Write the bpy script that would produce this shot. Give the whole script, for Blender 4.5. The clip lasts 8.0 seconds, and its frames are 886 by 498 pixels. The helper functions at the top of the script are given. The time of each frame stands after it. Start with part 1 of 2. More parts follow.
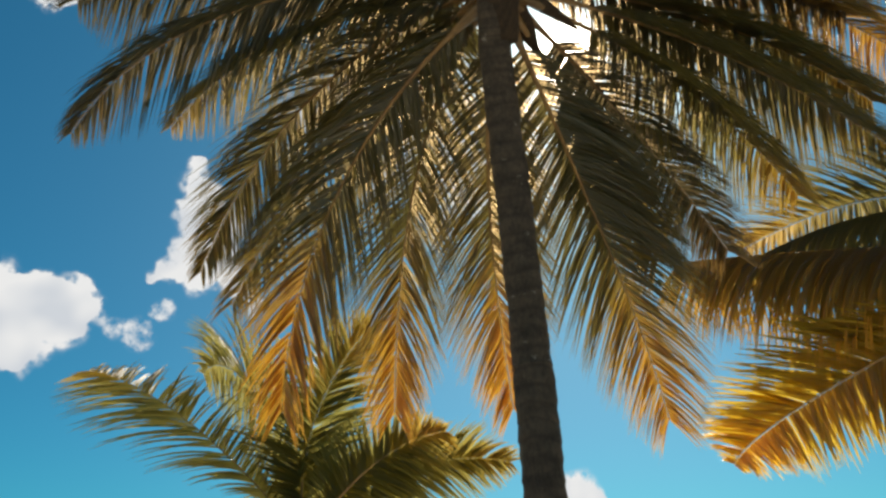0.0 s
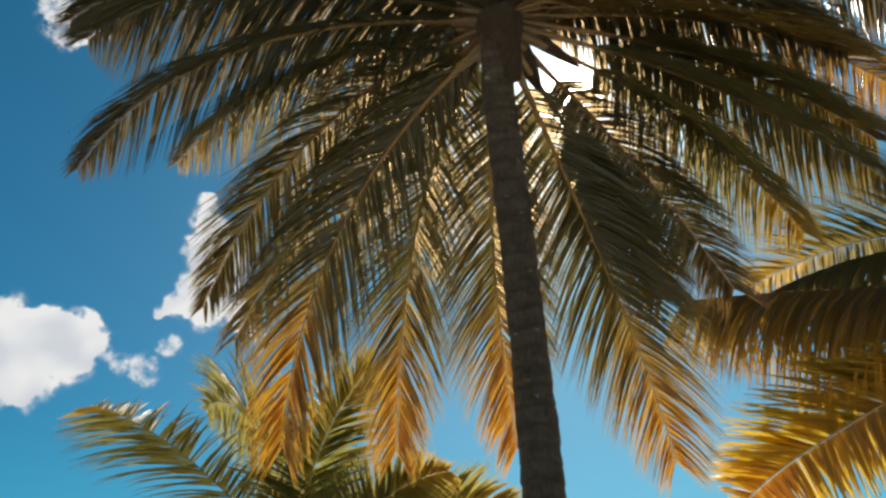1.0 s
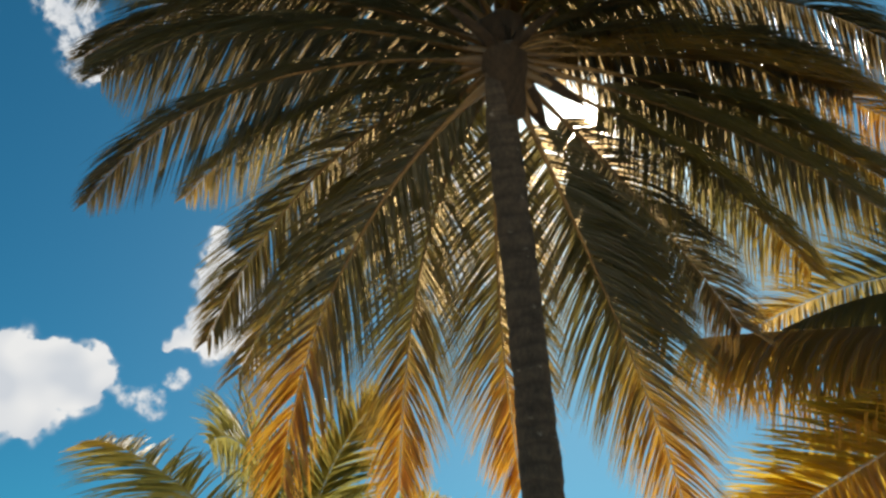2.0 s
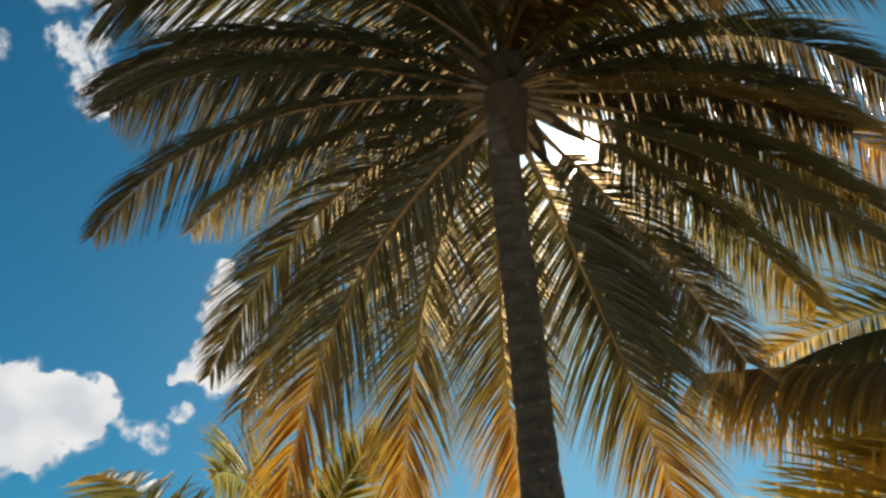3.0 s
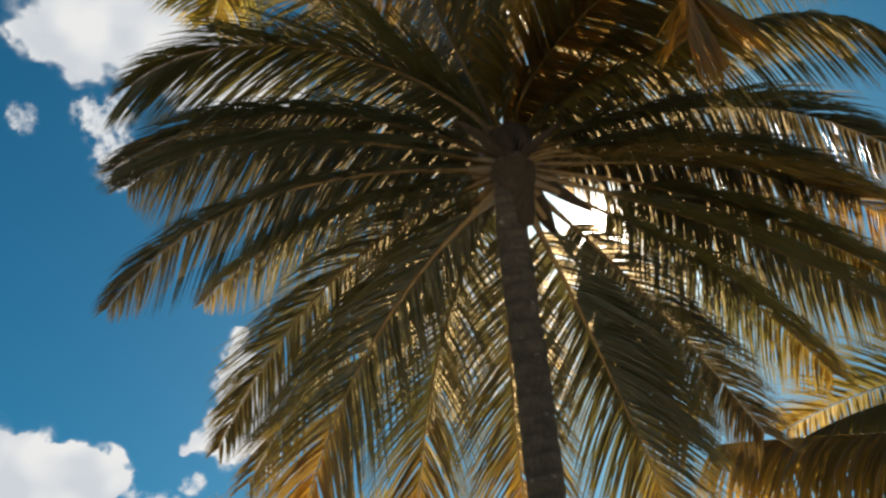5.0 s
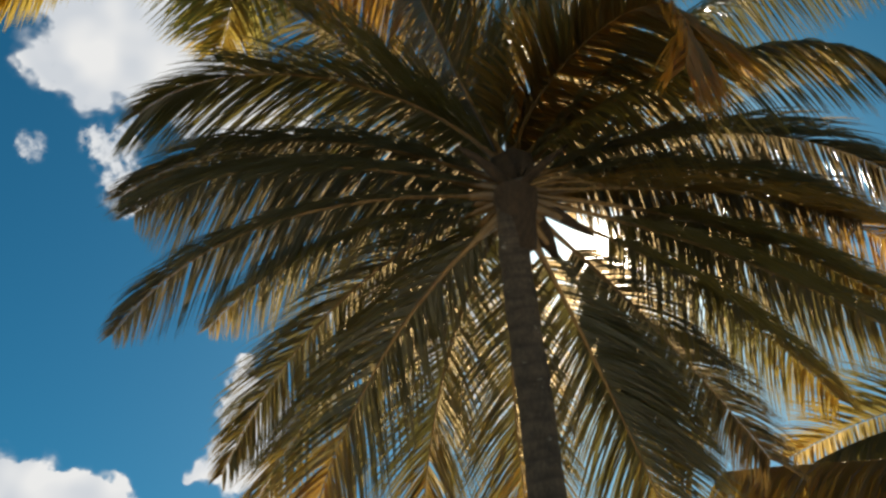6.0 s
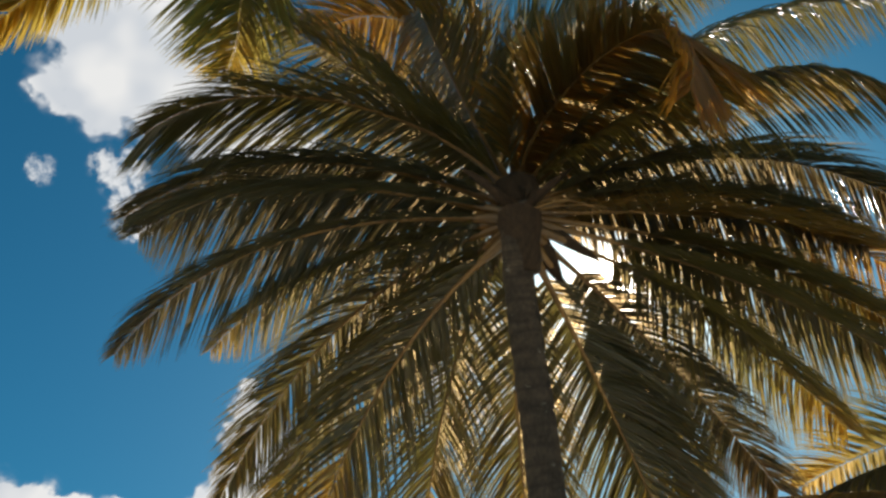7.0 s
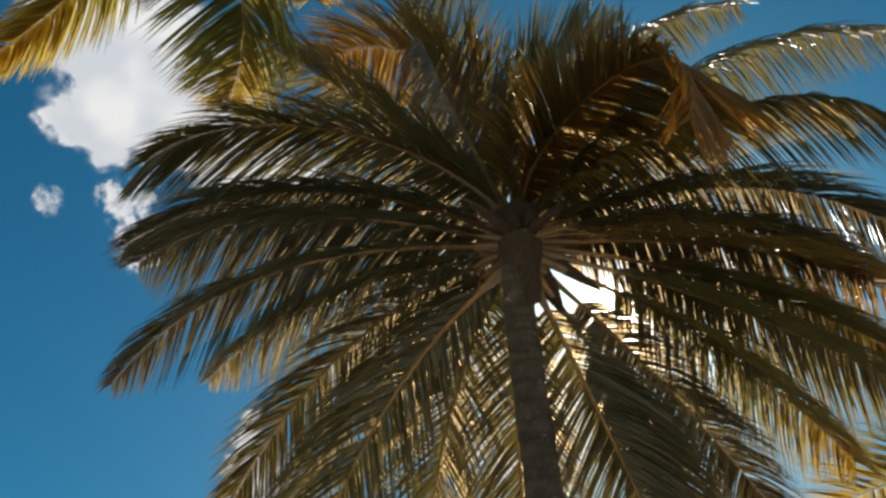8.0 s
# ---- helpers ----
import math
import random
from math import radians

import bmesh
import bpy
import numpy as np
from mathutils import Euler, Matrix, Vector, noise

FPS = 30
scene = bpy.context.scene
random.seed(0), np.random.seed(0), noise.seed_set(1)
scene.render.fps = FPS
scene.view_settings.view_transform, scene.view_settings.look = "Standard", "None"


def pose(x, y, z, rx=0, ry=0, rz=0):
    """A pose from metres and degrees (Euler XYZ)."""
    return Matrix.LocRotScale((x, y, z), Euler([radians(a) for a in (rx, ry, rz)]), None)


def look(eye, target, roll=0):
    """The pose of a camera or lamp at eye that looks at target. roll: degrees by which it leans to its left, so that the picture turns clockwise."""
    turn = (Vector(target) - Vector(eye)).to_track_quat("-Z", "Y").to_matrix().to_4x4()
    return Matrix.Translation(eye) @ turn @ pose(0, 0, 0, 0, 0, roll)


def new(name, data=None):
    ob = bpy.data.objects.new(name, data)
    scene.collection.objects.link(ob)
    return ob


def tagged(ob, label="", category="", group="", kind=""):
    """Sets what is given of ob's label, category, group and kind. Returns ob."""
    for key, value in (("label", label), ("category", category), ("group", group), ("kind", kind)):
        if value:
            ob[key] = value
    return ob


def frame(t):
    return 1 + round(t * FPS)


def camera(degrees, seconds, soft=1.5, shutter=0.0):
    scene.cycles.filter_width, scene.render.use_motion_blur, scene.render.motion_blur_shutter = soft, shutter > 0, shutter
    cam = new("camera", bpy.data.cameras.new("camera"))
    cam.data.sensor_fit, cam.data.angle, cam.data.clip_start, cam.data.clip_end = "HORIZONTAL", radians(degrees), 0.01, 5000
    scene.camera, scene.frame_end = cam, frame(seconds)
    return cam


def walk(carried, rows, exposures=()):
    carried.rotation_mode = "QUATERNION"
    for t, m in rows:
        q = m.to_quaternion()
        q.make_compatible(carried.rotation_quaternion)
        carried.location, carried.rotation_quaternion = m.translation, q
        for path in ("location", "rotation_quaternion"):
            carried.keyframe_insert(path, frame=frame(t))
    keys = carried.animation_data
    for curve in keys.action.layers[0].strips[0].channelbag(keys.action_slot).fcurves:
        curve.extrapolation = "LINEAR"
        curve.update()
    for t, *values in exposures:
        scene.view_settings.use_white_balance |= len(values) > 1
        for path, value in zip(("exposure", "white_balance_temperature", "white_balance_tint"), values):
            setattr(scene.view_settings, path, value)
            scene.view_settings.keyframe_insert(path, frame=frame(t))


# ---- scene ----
cam = camera(62, 8.0, soft=2.7)
# seconds, x, y, z, pitch, roll, yaw
PATH = [
    (0.0, -0.125, 0.029, 1.588, 26.83, -1.81, -2.20),
    (0.5, -0.108, 0.039, 1.594, 28.31, -1.59, -1.95),
    (1.0, -0.085, 0.050, 1.595, 29.71, -1.24, -1.62),
    (1.5, -0.060, 0.053, 1.596, 31.05, -0.75, -1.20),
    (3.0, -0.012, 0.022, 1.592, 35.03, -0.00, -0.25),
    (3.5, 0.000, 0.000, 1.600, 36.17, 0.00, 0.00),
    (4.0, 0.012, -0.008, 1.604, 37.94, 0.22, 0.59),
    (4.5, 0.022, -0.016, 1.603, 39.16, 0.41, 0.96),
    (6.0, 0.050, -0.059, 1.561, 42.22, 0.78, 1.78),
    (6.5, 0.056, -0.045, 1.544, 43.25, 1.37, 2.06),
    (7.0, 0.061, -0.019, 1.555, 44.24, 1.68, 2.39),
    (7.5, 0.076, 0.002, 1.568, 45.48, 1.93, 2.55),
    (8.0, 0.098, 0.020, 1.575, 46.60, 2.17, 2.99),
]
walk(cam, [(t, pose(x, y, z, 90 + pitch, 0, yaw) @ pose(0, 0, 0, 0, 0, roll)) for t, x, y, z, pitch, roll, yaw in PATH])

# ---- sky and sun ----
SUN_AZIMUTH, SUN_HEIGHT = radians(15.0), radians(40.4)


def heading(azimuth, height):
    """Unit vector; azimuth in radians from +y towards +x."""
    return Vector((math.sin(azimuth) * math.cos(height), math.cos(azimuth) * math.cos(height), math.sin(height)))


SUN_WAY = heading(SUN_AZIMUTH, SUN_HEIGHT)
scene.view_settings.exposure = 0.25

world = bpy.data.worlds.new("sky")
world.use_nodes = True
scene.world = world
wn, wl = world.node_tree.nodes, world.node_tree.links
wn.clear()
sky = wn.new("ShaderNodeTexSky")
sky.sky_type = "NISHITA"
sky.sun_disc = False
sky.sun_elevation, sky.sun_rotation = SUN_HEIGHT, SUN_AZIMUTH
sky.air_density, sky.dust_density, sky.ozone_density = 1.0, 0.4, 2.0
sky_light = wn.new("ShaderNodeBackground")
sky_light.inputs["Strength"].default_value = 0.059
balance = wn.new("ShaderNodeMix")
balance.data_type, balance.blend_type = "RGBA", "MULTIPLY"
balance.inputs[0].default_value = 1.0
balance.inputs[7].default_value = (0.16, 0.83, 0.96, 1)
wl.new(sky.outputs["Color"], balance.inputs[6])
wl.new(balance.outputs[2], sky_light.inputs["Color"])
# the bright air round the sun, and the sun's own disc
toward = wn.new("ShaderNodeTexCoord")
dot = wn.new("ShaderNodeVectorMath")
dot.operation = "DOT_PRODUCT"
dot.inputs[1].default_value = SUN_WAY
wl.new(toward.outputs["Generated"], dot.inputs[0])
clamp = wn.new("ShaderNodeMath")
clamp.operation = "MAXIMUM"
clamp.inputs[1].default_value = 0.0
wl.new(dot.outputs["Value"], clamp.inputs[0])


def lobe(power, strength):
    p = wn.new("ShaderNodeMath")
    p.operation = "POWER"
    p.inputs[1].default_value = power
    wl.new(clamp.outputs[0], p.inputs[0])
    m = wn.new("ShaderNodeMath")
    m.operation = "MULTIPLY"
    m.inputs[1].default_value = strength
    wl.new(p.outputs[0], m.inputs[0])
    return m


glare = wn.new("ShaderNodeMath")
wl.new(lobe(75, 1.30).outputs[0], glare.inputs[0])
wl.new(lobe(2600, 40.0).outputs[0], glare.inputs[1])
glare_all = wn.new("ShaderNodeMath")
wl.new(glare.outputs[0], glare_all.inputs[0])
wl.new(lobe(9, 0.025).outputs[0], glare_all.inputs[1])
glare_light = wn.new("ShaderNodeBackground")
glare_light.inputs["Color"].default_value = (1.0, 0.95, 0.86, 1)
wl.new(glare_all.outputs[0], glare_light.inputs["Strength"])
# sunlit haze that thickens towards the horizon
split = wn.new("ShaderNodeSeparateXYZ")
wl.new(toward.outputs["Generated"], split.inputs[0])
lowness = wn.new("ShaderNodeMath")
lowness.operation, lowness.use_clamp = "SUBTRACT", True
lowness.inputs[0].default_value = 1.0
wl.new(split.outputs["Z"], lowness.inputs[1])
thick = wn.new("ShaderNodeMath")
thick.operation = "POWER"
thick.inputs[1].default_value = 3.0
wl.new(lowness.outputs[0], thick.inputs[0])
haze = wn.new("ShaderNodeMath")
haze.operation = "MULTIPLY"
wl.new(thick.outputs[0], haze.inputs[0])
wl.new(lobe(10, 0.63).outputs[0], haze.inputs[1])
haze_light = wn.new("ShaderNodeBackground")
haze_light.inputs["Color"].default_value = (1.0, 0.62, 0.42, 1)
wl.new(haze.outputs[0], haze_light.inputs["Strength"])
both = wn.new("ShaderNodeAddShader")
wl.new(haze_light.outputs[0], both.inputs[0])
wl.new(glare_light.outputs[0], both.inputs[1])
total = wn.new("ShaderNodeAddShader")
wl.new(sky_light.outputs[0], total.inputs[0])
wl.new(both.outputs[0], total.inputs[1])
wout = wn.new("ShaderNodeOutputWorld")
wl.new(total.outputs[0], wout.inputs["Surface"])

sun = new("sun", bpy.data.lights.new("sun", "SUN"))
sun.data.energy, sun.data.angle, sun.data.color = 5.0, radians(0.55), (1.0, 0.93, 0.82)
sun.matrix_world = look(SUN_WAY * 60, (0, 0, 0))


# ---- materials ----
def material(name):
    m = bpy.data.materials.new(name)
    m.use_nodes = True
    m.node_tree.nodes.clear()
    return m, m.node_tree.nodes, m.node_tree.links


def ramp(nodes, stops):
    r = nodes.new("ShaderNodeValToRGB")
    while len(r.color_ramp.elements) < len(stops):
        r.color_ramp.elements.new(0.5)
    for e, (at, colour) in zip(r.color_ramp.elements, stops):
        e.position, e.color = at, (*colour, 1)
    return r


def math_node(nodes, links, operation, a, b):
    m = nodes.new("ShaderNodeMath")
    m.operation = operation
    for socket, v in zip(m.inputs, (a, b)):
        if isinstance(v, (int, float)):
            socket.default_value = v
        else:
            links.new(v, socket)
    return m.outputs[0]


def noise_node(nodes, links, scale, detail=4.0, rough=1.25, stretch=None):
    co = nodes.new("ShaderNodeTexCoord")
    n = nodes.new("ShaderNodeTexNoise")
    n.inputs["Scale"].default_value, n.inputs["Detail"].default_value, n.inputs["Roughness"].default_value = scale, detail, rough
    if stretch:
        mp = nodes.new("ShaderNodeMapping")
        mp.inputs["Scale"].default_value = stretch
        links.new(co.outputs["Object"], mp.inputs["Vector"])
        links.new(mp.outputs["Vector"], n.inputs["Vector"])
    else:
        links.new(co.outputs["Object"], n.inputs["Vector"])
    return n.outputs["Fac"]


def leaf_material(name, young, old, lit_young, lit_old, thin=0.56, forward=0.045, gloss=0.1):
    """Thin leaf: a glossy skin, and light that comes through it. A vertex value runs along the frond, painting a shaded
    inner half and dry, sunlit tips; the islands vary.
    """
    m, n, l = material(name)
    weight = n.new("ShaderNodeAttribute")
    weight.attribute_name = "weight"
    geo = n.new("ShaderNodeNewGeometry")
    blotch = noise_node(n, l, 9.0)
    t = math_node(n, l, "ADD", weight.outputs["Fac"], math_node(n, l, "MULTIPLY", math_node(n, l, "SUBTRACT", geo.outputs["Random Per Island"], 0.5), 0.34))
    t = math_node(n, l, "ADD", t, math_node(n, l, "MULTIPLY", math_node(n, l, "SUBTRACT", blotch, 0.5), 0.5))
    each = n.new("ShaderNodeObjectInfo")
    t = math_node(n, l, "ADD", t, math_node(n, l, "MULTIPLY", math_node(n, l, "SUBTRACT", each.outputs["Random"], 0.5), 0.22))
    skin = ramp(n, ((0.2, young), (0.9, old)))
    through_leaf = ramp(n, ((0.2, lit_young), (0.85, lit_old)))
    l.new(t, skin.inputs[0])
    l.new(t, through_leaf.inputs[0])
    body = n.new("ShaderNodeBsdfPrincipled")
    l.new(skin.outputs[0], body.inputs["Base Color"])
    rough = math_node(n, l, "MULTIPLY_ADD", noise_node(n, l, 30.0), 0.25)
    rough.node.inputs[2].default_value = 0.34 - 0.4 * gloss
    l.new(rough, body.inputs["Roughness"])
    body.inputs["Specular IOR Level"].default_value = 0.4 + 1.4 * gloss
    body.inputs["Coat Weight"].default_value, body.inputs["Coat Roughness"].default_value, body.inputs["Coat IOR"].default_value = gloss, 0.3, 1.6
    trans = n.new("ShaderNodeBsdfTranslucent")
    l.new(through_leaf.outputs[0], trans.inputs["Color"])
    # part of the light goes on through the leaf without losing its way
    ahead = n.new("ShaderNodeBsdfRefraction")
    ahead.inputs["Color"].default_value, ahead.inputs["Roughness"].default_value, ahead.inputs["IOR"].default_value = (0.86, 0.60, 0.30, 1), 0.65, 1.3
    inside = n.new("ShaderNodeMixShader")
    inside.inputs[0].default_value = forward
    l.new(trans.outputs[0], inside.inputs[1])
    l.new(ahead.outputs[0], inside.inputs[2])
    mix = n.new("ShaderNodeMixShader")
    mix.inputs[0].default_value = thin
    l.new(body.outputs[0], mix.inputs[1])
    l.new(inside.outputs[0], mix.inputs[2])
    out = n.new("ShaderNodeOutputMaterial")
    l.new(mix.outputs[0], out.inputs["Surface"])
    return m


def solid_material(name, dark, light, scale, rough, bump=0.3, stretch=None, fine=60.0, depth=0.02):
    m, n, l = material(name)
    big, small = noise_node(n, l, scale, 5.0, 0.6, stretch), noise_node(n, l, fine, 3.0, 0.6, stretch)
    t = math_node(n, l, "ADD", math_node(n, l, "MULTIPLY", big, 0.7), math_node(n, l, "MULTIPLY", small, 0.3))
    r = ramp(n, ((0.35, dark), (0.65, light)))
    l.new(t, r.inputs[0])
    p = n.new("ShaderNodeBsdfPrincipled")
    l.new(r.outputs[0], p.inputs["Base Color"])
    p.inputs["Roughness"].default_value = rough
    b = n.new("ShaderNodeBump")
    b.inputs["Strength"].default_value, b.inputs["Distance"].default_value = bump, depth
    l.new(t, b.inputs["Height"])
    l.new(b.outputs[0], p.inputs["Normal"])
    out = n.new("ShaderNodeOutputMaterial")
    l.new(p.outputs[0], out.inputs["Surface"])
    return m


def bark_material():
    """Grey-brown ringed bark with streaks, pits and pale lichen blotches."""
    m, n, l = material("palm_bark")
    big, small = noise_node(n, l, 5.0, 5.0, 0.6, (1, 1, 2.2)), noise_node(n, l, 45.0, 3.0, 0.6, (1, 1, 0.4))
    t = math_node(n, l, "ADD", math_node(n, l, "MULTIPLY", big, 0.6), math_node(n, l, "MULTIPLY", small, 0.4))
    wood = ramp(n, ((0.35, (0.022, 0.016, 0.011)), (0.65, (0.092, 0.066, 0.046))))
    l.new(t, wood.inputs[0])
    spots = ramp(n, ((0.64, (0, 0, 0)), (0.74, (1, 1, 1))))
    l.new(noise_node(n, l, 9.0, 6.0, 0.65, (1, 1, 1.6)), spots.inputs[0])
    mix = n.new("ShaderNodeMix")
    mix.data_type = "RGBA"
    mix.inputs[7].default_value = (0.34, 0.31, 0.27, 1)
    l.new(spots.outputs[0], mix.inputs[0])
    l.new(wood.outputs[0], mix.inputs[6])
    # the scars that fallen leaves left are darker
    scar = n.new("ShaderNodeAttribute")
    scar.attribute_name = "weight"
    ring = n.new("ShaderNodeMix")
    ring.data_type = "RGBA"
    ring.inputs[7].default_value = (0.014, 0.010, 0.008, 1)
    l.new(math_node(n, l, "MULTIPLY", scar.outputs["Fac"], 0.5), ring.inputs[0])
    l.new(mix.outputs[2], ring.inputs[6])
    p = n.new("ShaderNodeBsdfPrincipled")
    p.inputs["Roughness"].default_value = 0.85
    l.new(ring.outputs[2], p.inputs["Base Color"])
    b = n.new("ShaderNodeBump")
    b.inputs["Strength"].default_value, b.inputs["Distance"].default_value = 0.7, 0.03
    l.new(t, b.inputs["Height"])
    l.new(b.outputs[0], p.inputs["Normal"])
    out = n.new("ShaderNodeOutputMaterial")
    l.new(p.outputs[0], out.inputs["Surface"])
    return m


def stalk_material():
    """Smooth tan stalk that turns dark brown where it clasps the stem."""
    m, n, l = material("leaf_stalk")
    t = math_node(n, l, "ADD", math_node(n, l, "MULTIPLY", noise_node(n, l, 3.0, 5.0, 0.6), 0.7), math_node(n, l, "MULTIPLY", noise_node(n, l, 40.0, 3.0, 0.6), 0.3))
    tan = ramp(n, ((0.35, (0.13, 0.068, 0.020)), (0.65, (0.34, 0.20, 0.062))))
    l.new(t, tan.inputs[0])
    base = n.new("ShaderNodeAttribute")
    base.attribute_name = "weight"
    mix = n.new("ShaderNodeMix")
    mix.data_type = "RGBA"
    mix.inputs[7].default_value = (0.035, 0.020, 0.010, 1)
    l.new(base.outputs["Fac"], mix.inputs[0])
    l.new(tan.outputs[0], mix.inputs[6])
    p = n.new("ShaderNodeBsdfPrincipled")
    p.inputs["Roughness"].default_value = 0.32
    l.new(mix.outputs[2], p.inputs["Base Color"])
    b = n.new("ShaderNodeBump")
    b.inputs["Strength"].default_value, b.inputs["Distance"].default_value = 0.25, 0.005
    l.new(t, b.inputs["Height"])
    l.new(b.outputs[0], p.inputs["Normal"])
    out = n.new("ShaderNodeOutputMaterial")
    l.new(p.outputs[0], out.inputs["Surface"])
    return m


LEAF = leaf_material("palm_leaf", (0.088, 0.084, 0.034), (0.20, 0.125, 0.04), (0.165, 0.128, 0.025), (0.76, 0.39, 0.03), forward=0.07, gloss=0.42)
LEAF_OLIVE = leaf_material("palm_leaf_olive", (0.092, 0.088, 0.032), (0.20, 0.14, 0.04), (0.25, 0.20, 0.04), (0.75, 0.44, 0.05), gloss=0.2)
# shade and blue sky reflection put into the colour; old ends stay brown
LEAF_SHADED_BROWN = leaf_material("palm_leaf_shaded_brown", (0.066, 0.076, 0.046), (0.17, 0.10, 0.04), (0.085, 0.062, 0.018), (0.36, 0.17, 0.03), gloss=0.3)
LEAF_AMBER = leaf_material("palm_leaf_amber", (0.11, 0.08, 0.025), (0.20, 0.13, 0.04), (0.38, 0.21, 0.035), (0.90, 0.42, 0.035))
LEAF_GREEN = leaf_material("palm_leaf_green", (0.06, 0.066, 0.018), (0.15, 0.11, 0.025), (0.35, 0.30, 0.07), (0.70, 0.44, 0.06), 0.66, forward=0.05, gloss=0.0)
LEAF_DRY = leaf_material("palm_leaf_dry", (0.10, 0.072, 0.022), (0.20, 0.12, 0.03), (0.50, 0.32, 0.05), (0.90, 0.48, 0.03), gloss=0.15)
LEAF_YELLOW = leaf_material("palm_leaf_yellow", (0.08, 0.065, 0.012), (0.22, 0.15, 0.02), (0.62, 0.42, 0.03), (0.95, 0.58, 0.03), 0.66)
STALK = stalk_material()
BARK = bark_material()
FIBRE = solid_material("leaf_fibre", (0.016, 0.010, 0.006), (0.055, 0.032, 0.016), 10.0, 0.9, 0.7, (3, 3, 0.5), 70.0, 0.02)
# unseen ground; its pale colour is chosen to bounce light onto leaf undersides
SAND = solid_material("sand", (0.52, 0.45, 0.33), (0.74, 0.66, 0.50), 0.6, 0.95, 0.4, None, 25.0, 0.03)


# ---- building blocks ----
def part(name, verts, faces, mat, parent=None, label="", smooth=True, weight=None):
    me = bpy.data.meshes.new(name)
    me.from_pydata(verts, [], faces)
    me.materials.append(mat)
    if smooth:
        me.polygons.foreach_set("use_smooth", [True] * len(me.polygons))
    if weight is not None:
        me.attributes.new("weight", "FLOAT", "POINT").data.foreach_set("value", weight)
    ob = new(name, me)
    if parent:
        ob.parent = parent
        # parts are written in world places; the thing's own place is taken off again
        ob.matrix_parent_inverse = parent.matrix_basis.inverted() if parent.parent is None else Matrix()
    if label:
        tagged(ob, label)
    return ob


def tube(points, radii, sides=10, flat=1.0, up=Vector((0, 0, 1)), close=True):
    """Verts and faces of a tube along points; flat squeezes it along its upward side."""
    verts, faces = [], []
    for i, (p, r) in enumerate(zip(points, radii)):
        t = (points[min(i + 1, len(points) - 1)] - points[max(i - 1, 0)]).normalized()
        s = t.cross(up)
        s = s.normalized() if s.length > 1e-4 else Vector((1, 0, 0))
        u = s.cross(t)
        for k in range(sides):
            a = 2 * math.pi * k / sides
            verts.append(p + s * (math.cos(a) * r) + u * (math.sin(a) * r * flat))
    for i in range(len(points) - 1):
        for k in range(sides):
            a, b = i * sides + k, i * sides + (k + 1) % sides
            faces.append((a, b, b + sides, a + sides))
    if close:
        faces.append(tuple(reversed(range(sides))))
        faces.append(tuple(range((len(points) - 1) * sides, len(points) * sides)))
    return verts, faces


def arch(hub, azimuth, rise, fall, length, bend, steps=28):
    """The line of a frond: it leaves the hub at the angle rise, ends at the angle fall, and swings sideways by bend (degrees)."""
    p, out = Vector(hub), [Vector(hub)]
    for i in range(steps):
        s = (i + 0.5) / steps
        p = p + heading(radians(azimuth + bend * s ** 1.5), radians(rise + (fall - rise) * s ** 1.2)) * (length / steps)
        out.append(p.copy())
    return out


def along(line, s):
    f = min(max(s, 0.0), 0.9999) * (len(line) - 1)
    i = int(f)
    return line[i].lerp(line[i + 1], f - i), (line[i + 1] - line[i]).normalized()


def ease(a, b, x):
    x = min(1.0, max(0.0, (x - a) / (b - a)))
    return x * x * (3 - 2 * x)


def leaflet_blade(rng, root, tangent, side, blade, width, spread, lift, hang):
    """Verts and faces of one folded leaflet that leaves the stalk at the angle spread and sags."""
    up = side.cross(tangent)
    if up.z < 0 and abs(up.z) > 0.02:
        up = -up
    way = tangent * math.cos(spread) + side * (math.sin(spread) * math.cos(lift)) + up * (math.sin(spread) * math.sin(lift))
    way = (way.normalized() + Vector((0, 0, -0.4 * hang))).normalized()
    verts, faces, p, steps = [], [], root.copy(), 5
    twist = rng.gauss(0, 0.5)
    shape = (0.75, 1.0, 0.88, 0.64, 0.36, 0.04)
    for j in range(steps + 1):
        u = j / steps
        w = (way + Vector((0, 0, -1)) * (hang * u ** 1.1)).normalized()
        across = (tangent - w * tangent.dot(w))
        across = across.normalized() if across.length > 1e-3 else side
        across = Matrix.Rotation(twist * u + twist * 0.4, 3, w) @ across
        ridge = across.cross(w)
        half = width * 0.5 * shape[j]
        verts += [p - across * half, p + ridge * (half * 0.85), p + across * half]
        p = p + w * (blade / steps)
    for j in range(steps):
        a = j * 3
        faces += [(a, a + 1, a + 4, a + 3), (a + 1, a + 2, a + 5, a + 4)]
    return verts, faces


def frond_line(hub, azimuth, rise, fall, length, bend):
    """The midrib; low leaves clasp the stem further down than the young upright ones."""
    line = arch(hub, azimuth, rise, fall, length, bend)
    shift = min(0.3, max(-0.3, (rise - 20) / 200))
    return [p + Vector((0, 0, shift * (1 - i / 28) ** 4)) for i, p in enumerate(line)]


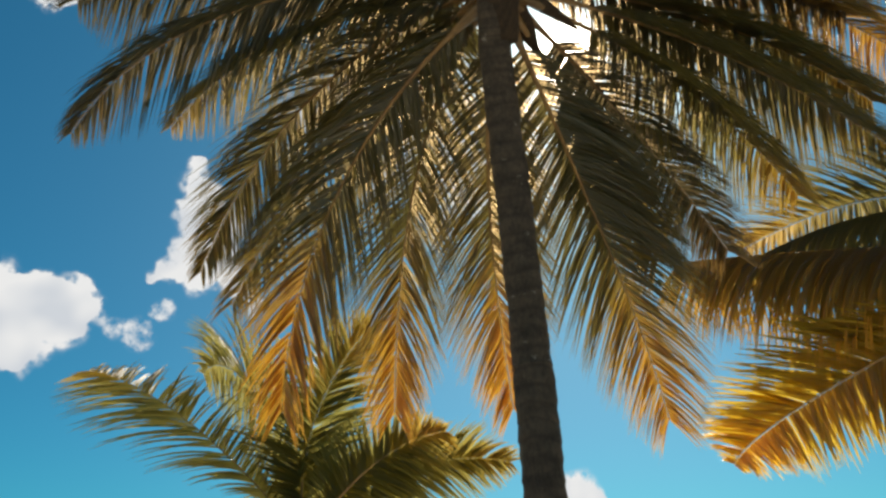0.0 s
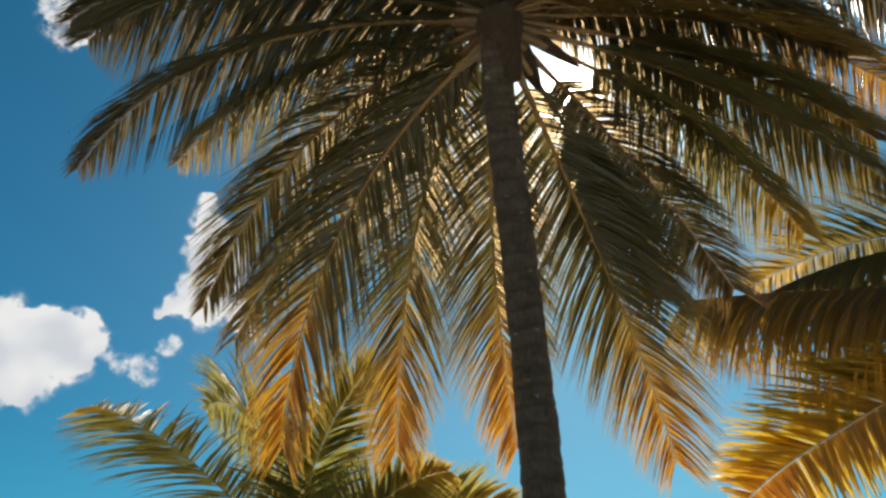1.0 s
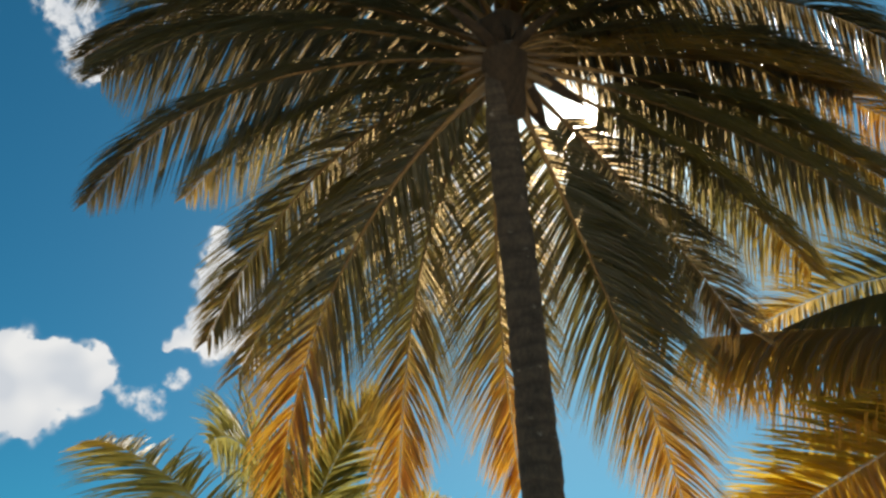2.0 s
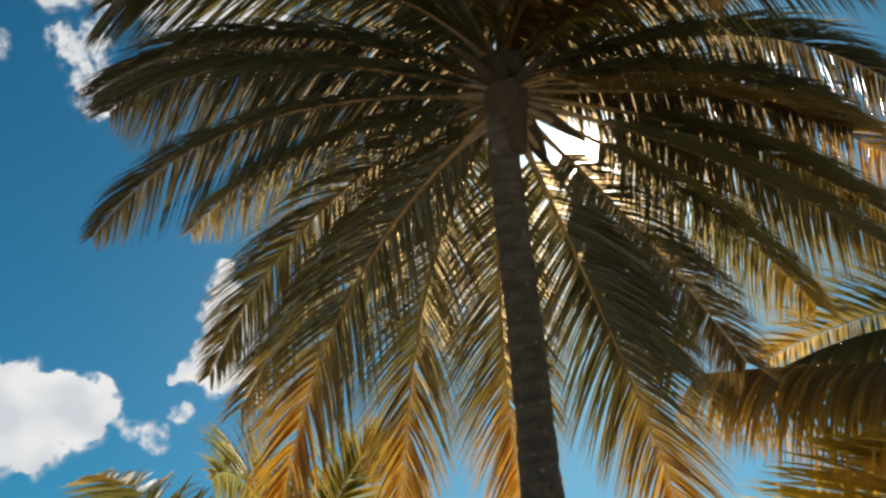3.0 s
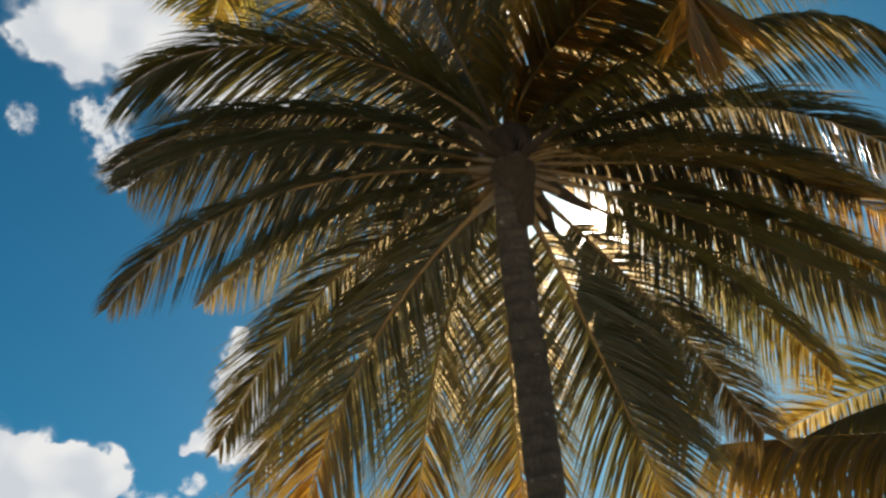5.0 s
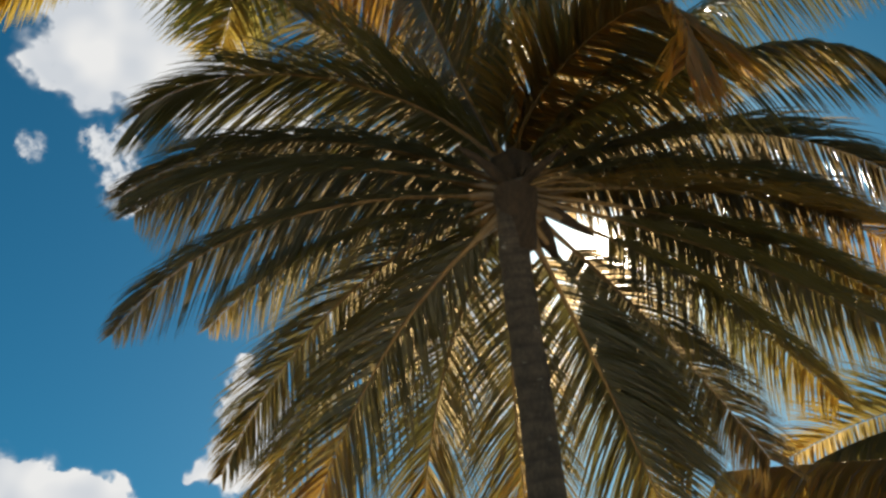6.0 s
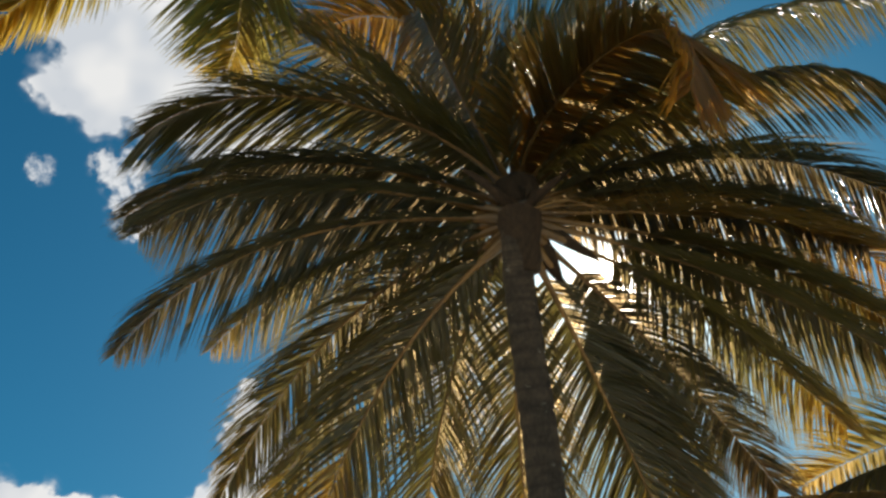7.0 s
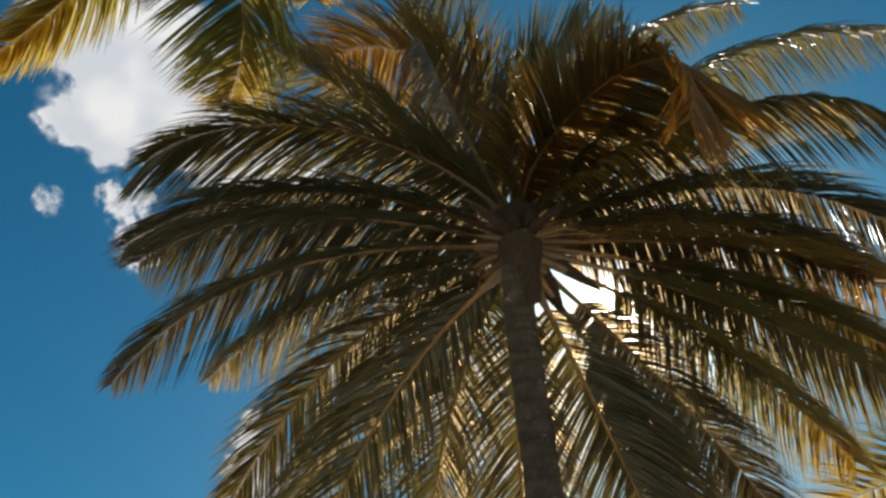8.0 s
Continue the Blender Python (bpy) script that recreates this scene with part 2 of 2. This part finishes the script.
def frond(palm, seed, hub, azimuth, rise, fall, length, bend, leaf=LEAF, pairs=230, blade=1.0, hang=1.0, roll=0.0, ragged=0.06, weight=0.0, apart=False, bare=0.13, full=1.0, ends=0.08, taper=0.78, splay=60):
    """One feather-shaped leaf: a grooved tapering stalk with two rows of sagging leaflets."""
    rng = random.Random(seed)
    line = frond_line(hub, azimuth, rise, fall, length, bend)
    line = [along(line, 0.97 * i / 28)[0] for i in range(29)]
    radii = [0.027 * (1 - s) ** 1.5 + 0.004 + 0.062 * max(0, 1 - s / 0.15) ** 1.4 for s in (i / 28 for i in range(29))]
    stalk = part("frond", *tube(line, radii, 8, 0.6), STALK, palm, weight=[max(0.0, 1 - (i // 8) / 28 / 0.13) ** 0.7 for i in range(29 * 8)])
    verts, faces, weights = [], [], []
    for sgn in (-1, 1):
        gap, clump = 0, rng.uniform(0, 50)
        for i in range(pairs):
            s = bare + (1 - bare) * (i + rng.uniform(-0.35, 0.35) + 0.5) / pairs
            if gap == 0 and rng.random() < ragged * 0.35:
                gap = rng.randint(1, 3)
            if gap:
                gap -= 1
                continue
            p, t = along(line, s)
            sd = t.cross(Vector((0, 0, 1)))
            sd = sd.normalized() if sd.length > 0.05 else heading(radians(azimuth + 90), 0)
            sd = Matrix.Rotation(radians(roll), 3, t) @ sd
            k = (s - bare) / (1 - bare)
            wave = noise.noise(Vector((clump, k * 16, 0.5)))
            size = blade * (0.3 + 0.7 * min(1, k / 0.25) ** 0.8) * (1 - taper * max(0, (k - 0.45) / 0.55) ** 1.6) * rng.uniform(0.86, 1.08)
            if rng.random() < ragged:
                size *= rng.uniform(0.35, 0.8)
            spread = radians(splay - 0.27 * splay * k + 7 * wave + rng.gauss(0, 3))
            sag = hang * rng.uniform(0.8, 1.2) * (0.75 + 0.5 * size / blade)
            wide = 0.026 * (1.05 - 0.25 * k) * rng.uniform(0.75, 1.2) * full
            v, f = leaflet_blade(rng, p + sd * (sgn * 0.008), t, sd * sgn, size, wide, spread, radians(18 - 12 * hang + 9 * wave + rng.gauss(0, 4)), sag)
            # amber of dry, sunlit tips and a shaded inner half put into the colour
            tint = [min(1, max(0, 0.08 + weight * (0.06 + 1.4 * ease(0.42, 1.0, k)) + ends * ease(0.35, 1.0, (j // 3) / 5))) for j in range(len(v))]
            if apart:
                part("leaflet", v, f, leaf, stalk, smooth=False, weight=tint)
                continue
            base = len(verts)
            verts += v
            faces += [tuple(base + q for q in face) for face in f]
            weights += tint
    if not apart:
        tagged(part("foliage", verts, faces, leaf, stalk, smooth=False, weight=weights), kind="stuff")
    return stalk


def trunk(palm, line, radii, seed, rings=0.135):
    """A leaning stem with stepped ring scars."""
    rng = random.Random(seed)
    length = sum((b - a).length for a, b in zip(line, line[1:]))
    steps = int(length / rings)
    pts, rad, scar = [], [], []
    for i in range(steps):
        wob = rng.uniform(-0.25, 0.25)
        grow = rng.uniform(0.975, 1.03)
        for d, k in ((0.0, -0.7), (0.14, 1.0), (0.3, 0.8), (0.8, -0.8)):
            s = (i + d + wob * 0.3 * (d > 0)) / steps
            p, _ = along(line, s)
            f = s * (len(radii) - 1)
            j = min(int(f), len(radii) - 2)
            pts.append(p)
            scar.append(max(0.0, 1 - d * 5) if d < 0.5 else 0.15)
            rad.append((radii[j] + (radii[j + 1] - radii[j]) * (f - j)) * (1 + 0.042 * k * rng.uniform(0.4, 1.2) * (1 - 0.7 * s)) * grow)
    sides = 28
    verts, faces = tube(pts, rad, sides)
    out = []
    for i, v in enumerate(verts):
        c = pts[min(i // sides, len(pts) - 1)]
        n = noise.noise(v * 4.0) * 0.06 + noise.noise(v * 15.0) * 0.05
        tilt = noise.noise(Vector((v.x * 4, v.y * 4, v.z * 2.5))) * 0.05
        out.append(c + (v - c) * (1 + n) + Vector((0, 0, tilt)))
    return part("trunk", out, faces, BARK, palm, weight=[scar[min(i // sides, len(pts) - 1)] for i in range(len(out))])


def smooth_line(points, steps=40):
    """Catmull-Rom through a few points."""
    pts = [Vector(p) for p in points]
    pts = [pts[0] * 2 - pts[1]] + pts + [pts[-1] * 2 - pts[-2]]
    out = []
    for i in range(steps + 1):
        f = i / steps * (len(pts) - 3)
        k = min(int(f), len(pts) - 4)
        u = f - k
        a, b, c, d = pts[k:k + 4]
        out.append(0.5 * ((2 * b) + (c - a) * u + (2 * a - 5 * b + 4 * c - d) * u * u + (3 * b - a - 3 * c + d) * u ** 3))
    return out


def crown_heart(palm, hub, seed, size=1.0, lean=False):
    """The fibrous bulb from which the fronds spring."""
    rng = random.Random(seed)
    hub = Vector(hub)
    pts = [hub + Vector((-0.15 * min(0, z), -0.54 * min(0, z), z)) * size if lean else hub + Vector((0, 0, z * size)) for z in (-0.42, -0.32, -0.22, -0.11, 0.0, 0.15, 0.32, 0.45)]
    rad = [r * size for r in (0.110, 0.124, 0.142, 0.165, 0.185, 0.20, 0.19, 0.10)]
    verts, faces = tube(pts, rad, 24)
    verts = [v + (v - pts[min(i // 24, 7)]) * (0.16 * noise.noise(v * 9.0) + rng.uniform(-0.03, 0.03)) for i, v in enumerate(verts)]
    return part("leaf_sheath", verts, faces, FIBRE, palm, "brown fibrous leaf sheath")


def palm_tree(label, base, group=""):
    e = new("palm_tree")
    e.location = base
    e.matrix_basis = Matrix.Translation(base)
    return tagged(e, label, "palm tree", group)


# ---- ground ----
def ground():
    rings, sides, verts, faces = (0.0, 3, 8, 16, 40, 120, 500, 2000, 4500), 48, [], []
    for r in rings[1:]:
        for k in range(sides):
            a = 2 * math.pi * k / sides
            x, y = r * math.cos(a), r * math.sin(a)
            verts.append(Vector((x, y, 0.10 * noise.noise(Vector((x * 0.2, y * 0.2, 3))) if 3 < r < 120 else 0.0)))
    verts.append(Vector((0, 0, 0)))
    for k in range(sides):
        faces.append((len(verts) - 1, k, (k + 1) % sides))
    for i in range(len(rings) - 2):
        for k in range(sides):
            a, b = i * sides + k, i * sides + (k + 1) % sides
            faces.append((a, a + sides, b + sides, b))
    tagged(part("ground", verts, faces, SAND), "unseen sand ground, made pale to brighten the palms from below", "ground", kind="structure")


ground()

# ---- the tall palm ----
HUB = (0.497, 4.10, 5.943)
tall = palm_tree("tall leaning coconut palm with backlit amber-green fronds", (0.74, 5.45, -0.05))
trunk(tall, smooth_line([(0.73, 5.45, -0.1), (0.725, 5.35, 1.2), (0.71, 5.2, 2.4), (0.68, 5.1, 3.4), (0.61, 4.85, 4.45), (0.50, 4.42, 5.35), (0.455, 4.13, 5.85)]), (0.20, 0.165, 0.150, 0.143, 0.134, 0.121, 0.112), 3)
crown_heart(tall, HUB, 4, lean=True)
for az, rise, fall, length, wide in ((34, -8, -32, 0.75, 0.10), (58, 0, -14, 0.85, 0.07), (330, 35, 5, 0.7, 0.05), (120, 40, 20, 0.6, 0.05), (230, 30, -10, 0.65, 0.05)):
    line = arch(HUB, az, rise, fall, length, 0, 12)
    radii = [wide * math.sin(math.pi * min(1, 0.25 + 0.75 * i / 12)) ** 0.8 + 0.003 for i in range(13)]
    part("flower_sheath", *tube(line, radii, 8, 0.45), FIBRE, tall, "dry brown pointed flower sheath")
strand_rng = random.Random(77)
for k in range(11):
    line = arch(HUB, 78 + 34 * strand_rng.random(), strand_rng.uniform(18, 58), strand_rng.uniform(-50, 0), strand_rng.uniform(0.5, 0.8), strand_rng.uniform(-40, 40), 12)
    part("flower_strand", *tube(line, [0.009 - 0.0005 * i for i in range(13)], 6), STALK, tall, "thin curling pale flower strand" if k == 0 else "")
# azimuth, rise, fall, length, bend; hang of the leaflets, how dry and sunlit the tips are painted, length of the bare
# stalk, longest leaflet, how torn, its leaf
TALL = (
    (277, 10, -20, 4.42, 42, 1.0, 0.15, 0.07, 1.0, 0.30, LEAF_SHADED_BROWN),
    (294, 11, -5, 4.04, 29, 1.0, 0.20, 0.07, 0.85, 0.15, LEAF),
    (306, 9, -66, 4.0, 7, 0.75, 0.15, 0.08, 1.0, 0.06, LEAF),
    (323, 6, -55, 4.40, -12, 0.9, 0.25, 0.08, 1.0, 0.06, LEAF),
    (317, -11, -96, 4.25, -2, 0.7, 0.62, 0.10, 1.12, 0.06, LEAF),
    (341, 4, -92, 4.75, 13, 0.7, 0.55, 0.10, 1.18, 0.06, LEAF),
    (359, -17, -65, 4.29, 20, 0.65, 0.55, 0.10, 1.1, 0.06, LEAF),
    (26, -14, -81, 4.45, 25, 0.55, 0.45, 0.13, 1.22, 0.05, LEAF),
    (34, -8, -50, 3.2, 10, 0.8, 0.1, 0.4, 0.8, 0.06, LEAF),
    (41, 0, -29, 4.25, 5, 0.7, 0.15, 0.2, 0.82, 0.06, LEAF_SHADED_BROWN),
    (58, 3, -20, 4.3, -10, 1.1, 0.35, 0.24, 0.90, 0.06, LEAF_OLIVE),
    (66, 8, -22, 4.6, 1, 1.1, 0.10, 0.2, 0.95, 0.06, LEAF),
    (75, 21, -10, 4.9, -13, 0.9, 0.3, 0.08, 1.10, 0.10, LEAF_AMBER),
    (70, 14, -17, 4.30, -6, 1.0, 0.15, 0.3, 1.00, 0.06, LEAF),
    (82, 28, -13, 3.8, -20, 1.0, 0.20, 0.10, 0.95, 0.06, LEAF_SHADED_BROWN),
    (89, 36, -16, 4.44, -27, 1.1, 0.10, 0.07, 1.00, 0.06, LEAF_SHADED_BROWN),
    (110, 54, -99, 3.94, 36, 1.8, 0.20, 0.07, 1.00, 0.06, LEAF),
    (112, 57, 1, 5.06, -34, 1.8, 0.10, 0.07, 0.9, 0.08, LEAF),
    (112, 82, 18, 4.99, -32, 1.8, 0.10, 0.07, 0.8, 0.06, LEAF),
    (137, 88, -130, 3.42, 11, 0.9, 0.35, 0.10, 1.35, 0.02, LEAF_AMBER),
    (245, 68, 73, 3.95, -1, 0.4, 0.05, 0.08, 1.08, 0.04, LEAF),
    (245, 90, 17, 5.17, 72, 1.0, 0.3, 0.14, 1.3, 0.02, LEAF_AMBER),
    (88, 95, 43, 4.47, -13, 0.4, 0.10, 0.08, 1.02, 0.05, LEAF),
    (266, 61, 22, 4.00, -15, 0.9, 0.05, 0.07, 1.25, 0.06, LEAF),
    (259, 63, -78, 3.97, -11, 0.9, 0.05, 0.07, 1.3, 0.05, LEAF),
    (270, 34, -15, 4.29, 31, 1.0, 0.12, 0.06, 1.15, 0.08, LEAF_SHADED_BROWN),
    (270, 19, 4, 4.22, 41, 1.05, 0.05, 0.06, 1.25, 0.06, LEAF_SHADED_BROWN),
)
for i, (az, rise, fall, length, bend, hang, weight, bare, blade, torn, leaf) in enumerate(TALL):
    frond(tall, 100 + i, HUB, az, rise, fall, length, bend, leaf, pairs=150 if az == 317 else 250 if 265 < az < 300 else 280, hang=hang, weight=weight, bare=bare, blade=blade, ragged=torn, apart=(az == 317), full=1.3 if az == 317 or rise >= 88 else 1.0 if leaf == LEAF_SHADED_BROWN else 0.85, taper=0.5 if az in (34, 41) else 0.84 if 265 < az < 310 else 0.68, splay=42 if 250 < az < 300 else 62 if az in (26, 34, 41) else 55 if az < 120 or 300 < az < 360 else 60)

# ---- the palm beside it ----
SIDE_HUB = (4.94, 4.97, 4.07)
beside = palm_tree("coconut palm with drooping yellowed fronds", (5.9, 4.2, -0.05), "smaller palms")
trunk(beside, smooth_line([(5.9, 4.2, -0.1), (5.6, 4.4, 1.4), (5.2, 4.75, 2.9), SIDE_HUB]), (0.19, 0.15, 0.14, 0.13), 5)
crown_heart(beside, SIDE_HUB, 6)
SIDE = (
    (330, 23, 20, 4.38, 13, 2.2, 0.15, 0, 1.3, LEAF_DRY),
    (2, 47, -12, 4.45, -40, 2.2, 0.2, 0, 0.8, LEAF_OLIVE),
    (322, -17, -3, 4.74, 55, 0.2, 0.7, 35, 1.05, LEAF_YELLOW),
    (4, 52, -10, 4.51, -41, 0.4, 0.4, 40, 1.1, LEAF_OLIVE),
    (60, 30, -30, 4.0, 0, 1.0, 0.1, 0, 1.2, LEAF_GREEN),
    (120, 30, -40, 4.0, 5, 1.0, 0.1, 0, 1.2, LEAF_GREEN),
    (180, 55, -30, 3.9, -5, 1.0, 0.1, 0, 1.2, LEAF_GREEN),
    (20, 20, -30, 4.0, 0, 1.0, 0.1, 0, 1.2, LEAF_GREEN),
)
for i, (az, rise, fall, length, bend, hang, weight, roll, blade, leaf) in enumerate(SIDE):
    frond(beside, 200 + i, SIDE_HUB, az, rise, fall, length, bend, leaf, pairs=150 if az == 4 else 270, hang=hang, weight=weight, roll=roll, blade=blade, apart=(az == 4), full=1.8 if az == 322 else 1.5, ends=0.9 if az == 330 else 0.1, taper=0.4 if az == 330 else 0.78)

# ---- the low palm behind ----
LOW_HUB = (-1.57, 9.89, 2.36)
low = palm_tree("short green palm further off, tips above the shore", (-1.5, 10.1, -0.05), "smaller palms")
trunk(low, smooth_line([(-1.5, 10.1, -0.1), (-1.55, 10.0, 1.1), LOW_HUB]), (0.2, 0.16, 0.14), 7)
crown_heart(low, LOW_HUB, 8)
LOW = (
    (276, 52, 13, 5.40, 40, 0.4, 0.3, -30),
    (303, 77, -4, 5.43, 34, 0.6, 0.1, 60),
    (89, 101, 41, 3.25, 25, 0.3, 0.3, 75),
    (124, 55, -6, 2.70, 10, 0.5, 0.4, -40),
    (104, 50, -18, 3.05, -2, 0.4, 0.3, -40),
    (350, 50, 0, 3.4, 5, 0.9, 0.2, 0),
    (240, 25, -30, 3.0, 0, 0.8, 0.2, 0),
)
for i, (az, rise, fall, length, bend, hang, weight, roll) in enumerate(LOW):
    frond(low, 300 + i, LOW_HUB, az, rise, fall, length, bend, LEAF_GREEN, pairs=115 if az == 276 else 150, full=1.8, blade=0.9 if length < 3.1 else 1.3, hang=hang, weight=weight, roll=roll, apart=(az == 276))

# ---- the palm overhead ----
OVER_HUB = (-1.63, 0.62, 6.76)
over = palm_tree("coconut palm overhead with yellow-edged hanging fronds", (-3.0, -2.2, -0.05), "smaller palms")
trunk(over, smooth_line([(-3.0, -2.2, -0.1), (-2.8, -1.7, 2.2), (-2.3, -0.6, 4.7), OVER_HUB]), (0.2, 0.16, 0.145, 0.13), 9)
crown_heart(over, OVER_HUB, 10)
OVER = (
    (332, 48, -42, 4.43, -44, 1.8, 0.4, LEAF_GREEN),
    (359, 23, 23, 4.33, -33, 1.3, 0.4, LEAF_GREEN),
    (3, 47, 32, 3.87, -6, 0.8, 0.2, LEAF_YELLOW),
    (80, 60, 10, 3.8, 0, 0.9, 0.1, LEAF_YELLOW),
    (140, 35, -40, 3.9, 0, 0.9, 0.1, LEAF_YELLOW),
    (200, 35, -40, 3.9, 0, 0.9, 0.1, LEAF_YELLOW),
    (250, 40, -40, 3.9, 0, 0.9, 0.1, LEAF_YELLOW),
)
for i, (az, rise, fall, length, bend, hang, weight, leaf) in enumerate(OVER):
    frond(over, 400 + i, OVER_HUB, az, rise, fall, length, bend, leaf, pairs=150 if az == 359 else 260, hang=hang, weight=weight, blade=1.0, apart=(az == 359), full=2.0 if az == 359 else 1.4)


# ---- clouds ----
def cloud_material():
    m, n, l = material("cloud")
    dens = n.new("ShaderNodeAttribute")
    dens.attribute_name = "weight"
    wisps = noise_node(n, l, 0.02, 8.0, 0.65)
    edge = math_node(n, l, "ADD", dens.outputs["Fac"], math_node(n, l, "MULTIPLY", math_node(n, l, "SUBTRACT", wisps, 0.5), 0.75))
    soft = n.new("ShaderNodeMapRange")
    soft.interpolation_type = "SMOOTHSTEP"
    soft.inputs["From Min"].default_value, soft.inputs["From Max"].default_value = -0.05, 1.9
    l.new(edge, soft.inputs["Value"])
    tone = ramp(n, ((0.38, (0.74, 0.78, 0.83)), (0.58, (0.98, 0.98, 0.97))))
    l.new(noise_node(n, l, 0.004, 1.5), tone.inputs[0])
    glow = n.new("ShaderNodeEmission")
    glow.inputs["Strength"].default_value = 0.71
    l.new(tone.outputs[0], glow.inputs["Color"])
    clear = n.new("ShaderNodeBsdfTransparent")
    mix = n.new("ShaderNodeMixShader")
    l.new(soft.outputs[0], mix.inputs[0])
    l.new(clear.outputs[0], mix.inputs[1])
    l.new(glow.outputs[0], mix.inputs[2])
    out = n.new("ShaderNodeOutputMaterial")
    l.new(mix.outputs[0], out.inputs["Surface"])
    return m


CLOUD = cloud_material()
FAR = 2600.0


def cloud(label, azimuth, height, puffs, seed, rough=1.1, dense=2.9):
    """A far cloud: puffs are (degrees right, degrees up, radius in degrees) round its middle. The sheet bulges where it is thick."""
    way = heading(radians(azimuth), radians(height))
    right = way.cross(Vector((0, 0, 1))).normalized()
    up = right.cross(way)
    deg = FAR * radians(1)
    x0, x1 = min(p[0] - p[2] * 1.5 for p in puffs), max(p[0] + p[2] * 1.5 for p in puffs)
    y0, y1 = min(p[1] - p[2] * 1.5 for p in puffs), max(p[1] + p[2] * 1.5 for p in puffs)
    nx = 150
    sway = 0.9 * min(1.0, max(p[2] for p in puffs) / 2.4)
    step = max((x1 - x0), (y1 - y0)) / nx
    cols, rws = int((x1 - x0) / step) + 2, int((y1 - y0) / step) + 2
    verts, dens = [], []
    for j in range(rws):
        for i in range(cols):
            x, y = x0 + i * step, y0 + j * step
            wx = x + sway * noise.noise(Vector((x * 0.55, y * 0.55, seed * 3.1))) + 0.35 * sway * noise.noise(Vector((x * 1.9, y * 1.9, seed * 5.3)))
            wy = y + sway * noise.noise(Vector((x * 0.55, y * 0.55, seed * 3.1 + 40))) + 0.35 * sway * noise.noise(Vector((x * 1.9, y * 1.9, seed * 5.3 + 40)))
            d = sum(max(0.0, 1 - ((wx - a) ** 2 + (wy - b) ** 2) / (1.45 * r) ** 2) ** 2 for a, b, r in puffs)
            core, d = min(1.0, 2.5 * d), min(d, 1.0) * dense
            q = Vector((x * 1.3 + seed * 7.1, y * 1.3, seed))
            d += rough * (noise.fractal(q, 0.6, 2.1, 7)) * core
            verts.append((way * (FAR - 60 * max(0, min(d, 1.5))) + right * (x * deg) + up * (y * deg)))
            dens.append(d)
    faces = []
    for j in range(rws - 1):
        for i in range(cols - 1):
            a = j * cols + i
            c = (a, a + 1, a + cols + 1, a + cols)
            if max(dens[k] for k in c) > 0.02:
                faces.append(c)
    used = sorted({k for f in faces for k in f})
    index = {k: n for n, k in enumerate(used)}
    ob = part("cloud", [verts[k] for k in used], [tuple(index[k] for k in f) for f in faces], CLOUD, weight=[dens[k] for k in used])
    return tagged(ob, label, "cloud", kind="structure")


cloud("bright white cumulus cloud in the blue sky", -29, 19.0, ((3.3, 1.6, 1.1), (2.0, 2.3, 1.3), (0.3, 2.3, 1.5), (-2, 1.8, 1.9), (1.5, 0.8, 1.8), (-0.5, -0.5, 2.2), (-0.2, -2.1, 1.2), (-3, -1, 2.5), (-5, 0.5, 2.8), (-8, 1, 3.0)), 1)
cloud("ragged white cloud behind the fronds", -19.3, 27.3, ((0.3, 4.6, 0.7), (-0.2, 3.4, 0.9), (1.0, 2.5, 1.2), (-0.2, 1.0, 1.0), (0.9, 0, 1.3), (0.3, -1.6, 1.0), (-0.8, -3.3, 0.9), (-1.9, -3.8, 0.6), (0.8, -3.2, 1.2), (2.2, -2, 1.6), (3.8, -3.5, 1.2), (5.5, -5, 0.8), (3, 1, 1.6)), 2)
cloud("small torn scrap of white cloud", -21.9, 19.5, ((0, 0, 0.9), (0.5, -0.6, 0.7), (-1.6, 0.1, 0.7), (-0.8, 0.3, 0.5)), 3, 0.8, 1.0)
cloud("small torn scrap of white cloud", -20.1, 21.1, ((0, 0, 0.7), (0.3, 0.3, 0.5), (-0.4, -0.2, 0.5)), 4, 0.8, 1.0)
cloud("white cloud low behind the palm stem", 11.6, 8.3, ((0, -0.2, 1.4), (-1.2, -1.2, 1.1), (1.2, -0.7, 0.8)), 5)
cloud("large white cumulus cloud high in the sky", -42.0, 50.2, ((0, 0, 3.4), (-2.2, -3.0, 1.6), (1.0, -2.6, 1.8), (3.5, 1.5, 2.8), (-3, 2.5, 3.0), (0.5, 5, 3.5), (-6, 5, 3.2), (5, 4.5, 3.0), (4, -1.0, 2.0), (7, 0.5, 2.6), (10, 1.0, 2.5), (13, 2.0, 2.2), (8, 3.5, 2.5)), 6)
cloud("ragged white cloud in the blue sky", -36.0, 43.8, ((0, 0, 1.5), (-1.5, 0.4, 1.1), (1.0, -1.4, 1.2), (0.4, 1.7, 1.0), (2.0, -2.6, 1.2), (3.2, -2.0, 0.9)), 7, 1.3, 1.5)
cloud("small torn scrap of white cloud", -42.6, 42.0, ((0, 0, 0.9), (0.3, -0.6, 0.7), (-0.5, 0.3, 0.6)), 8, 0.9, 1.0)
cloud("thin bright cloud behind the palm crown", 2.0, 37.0, ((0, 0, 4.5), (-5, 1, 3.8), (6, -3, 4.0), (11, -5, 3.0), (-9.5, 0.5, 3.0), (2, -6, 3.5), (-4, -4, 2.5)), 9, 1.0, 1.1)
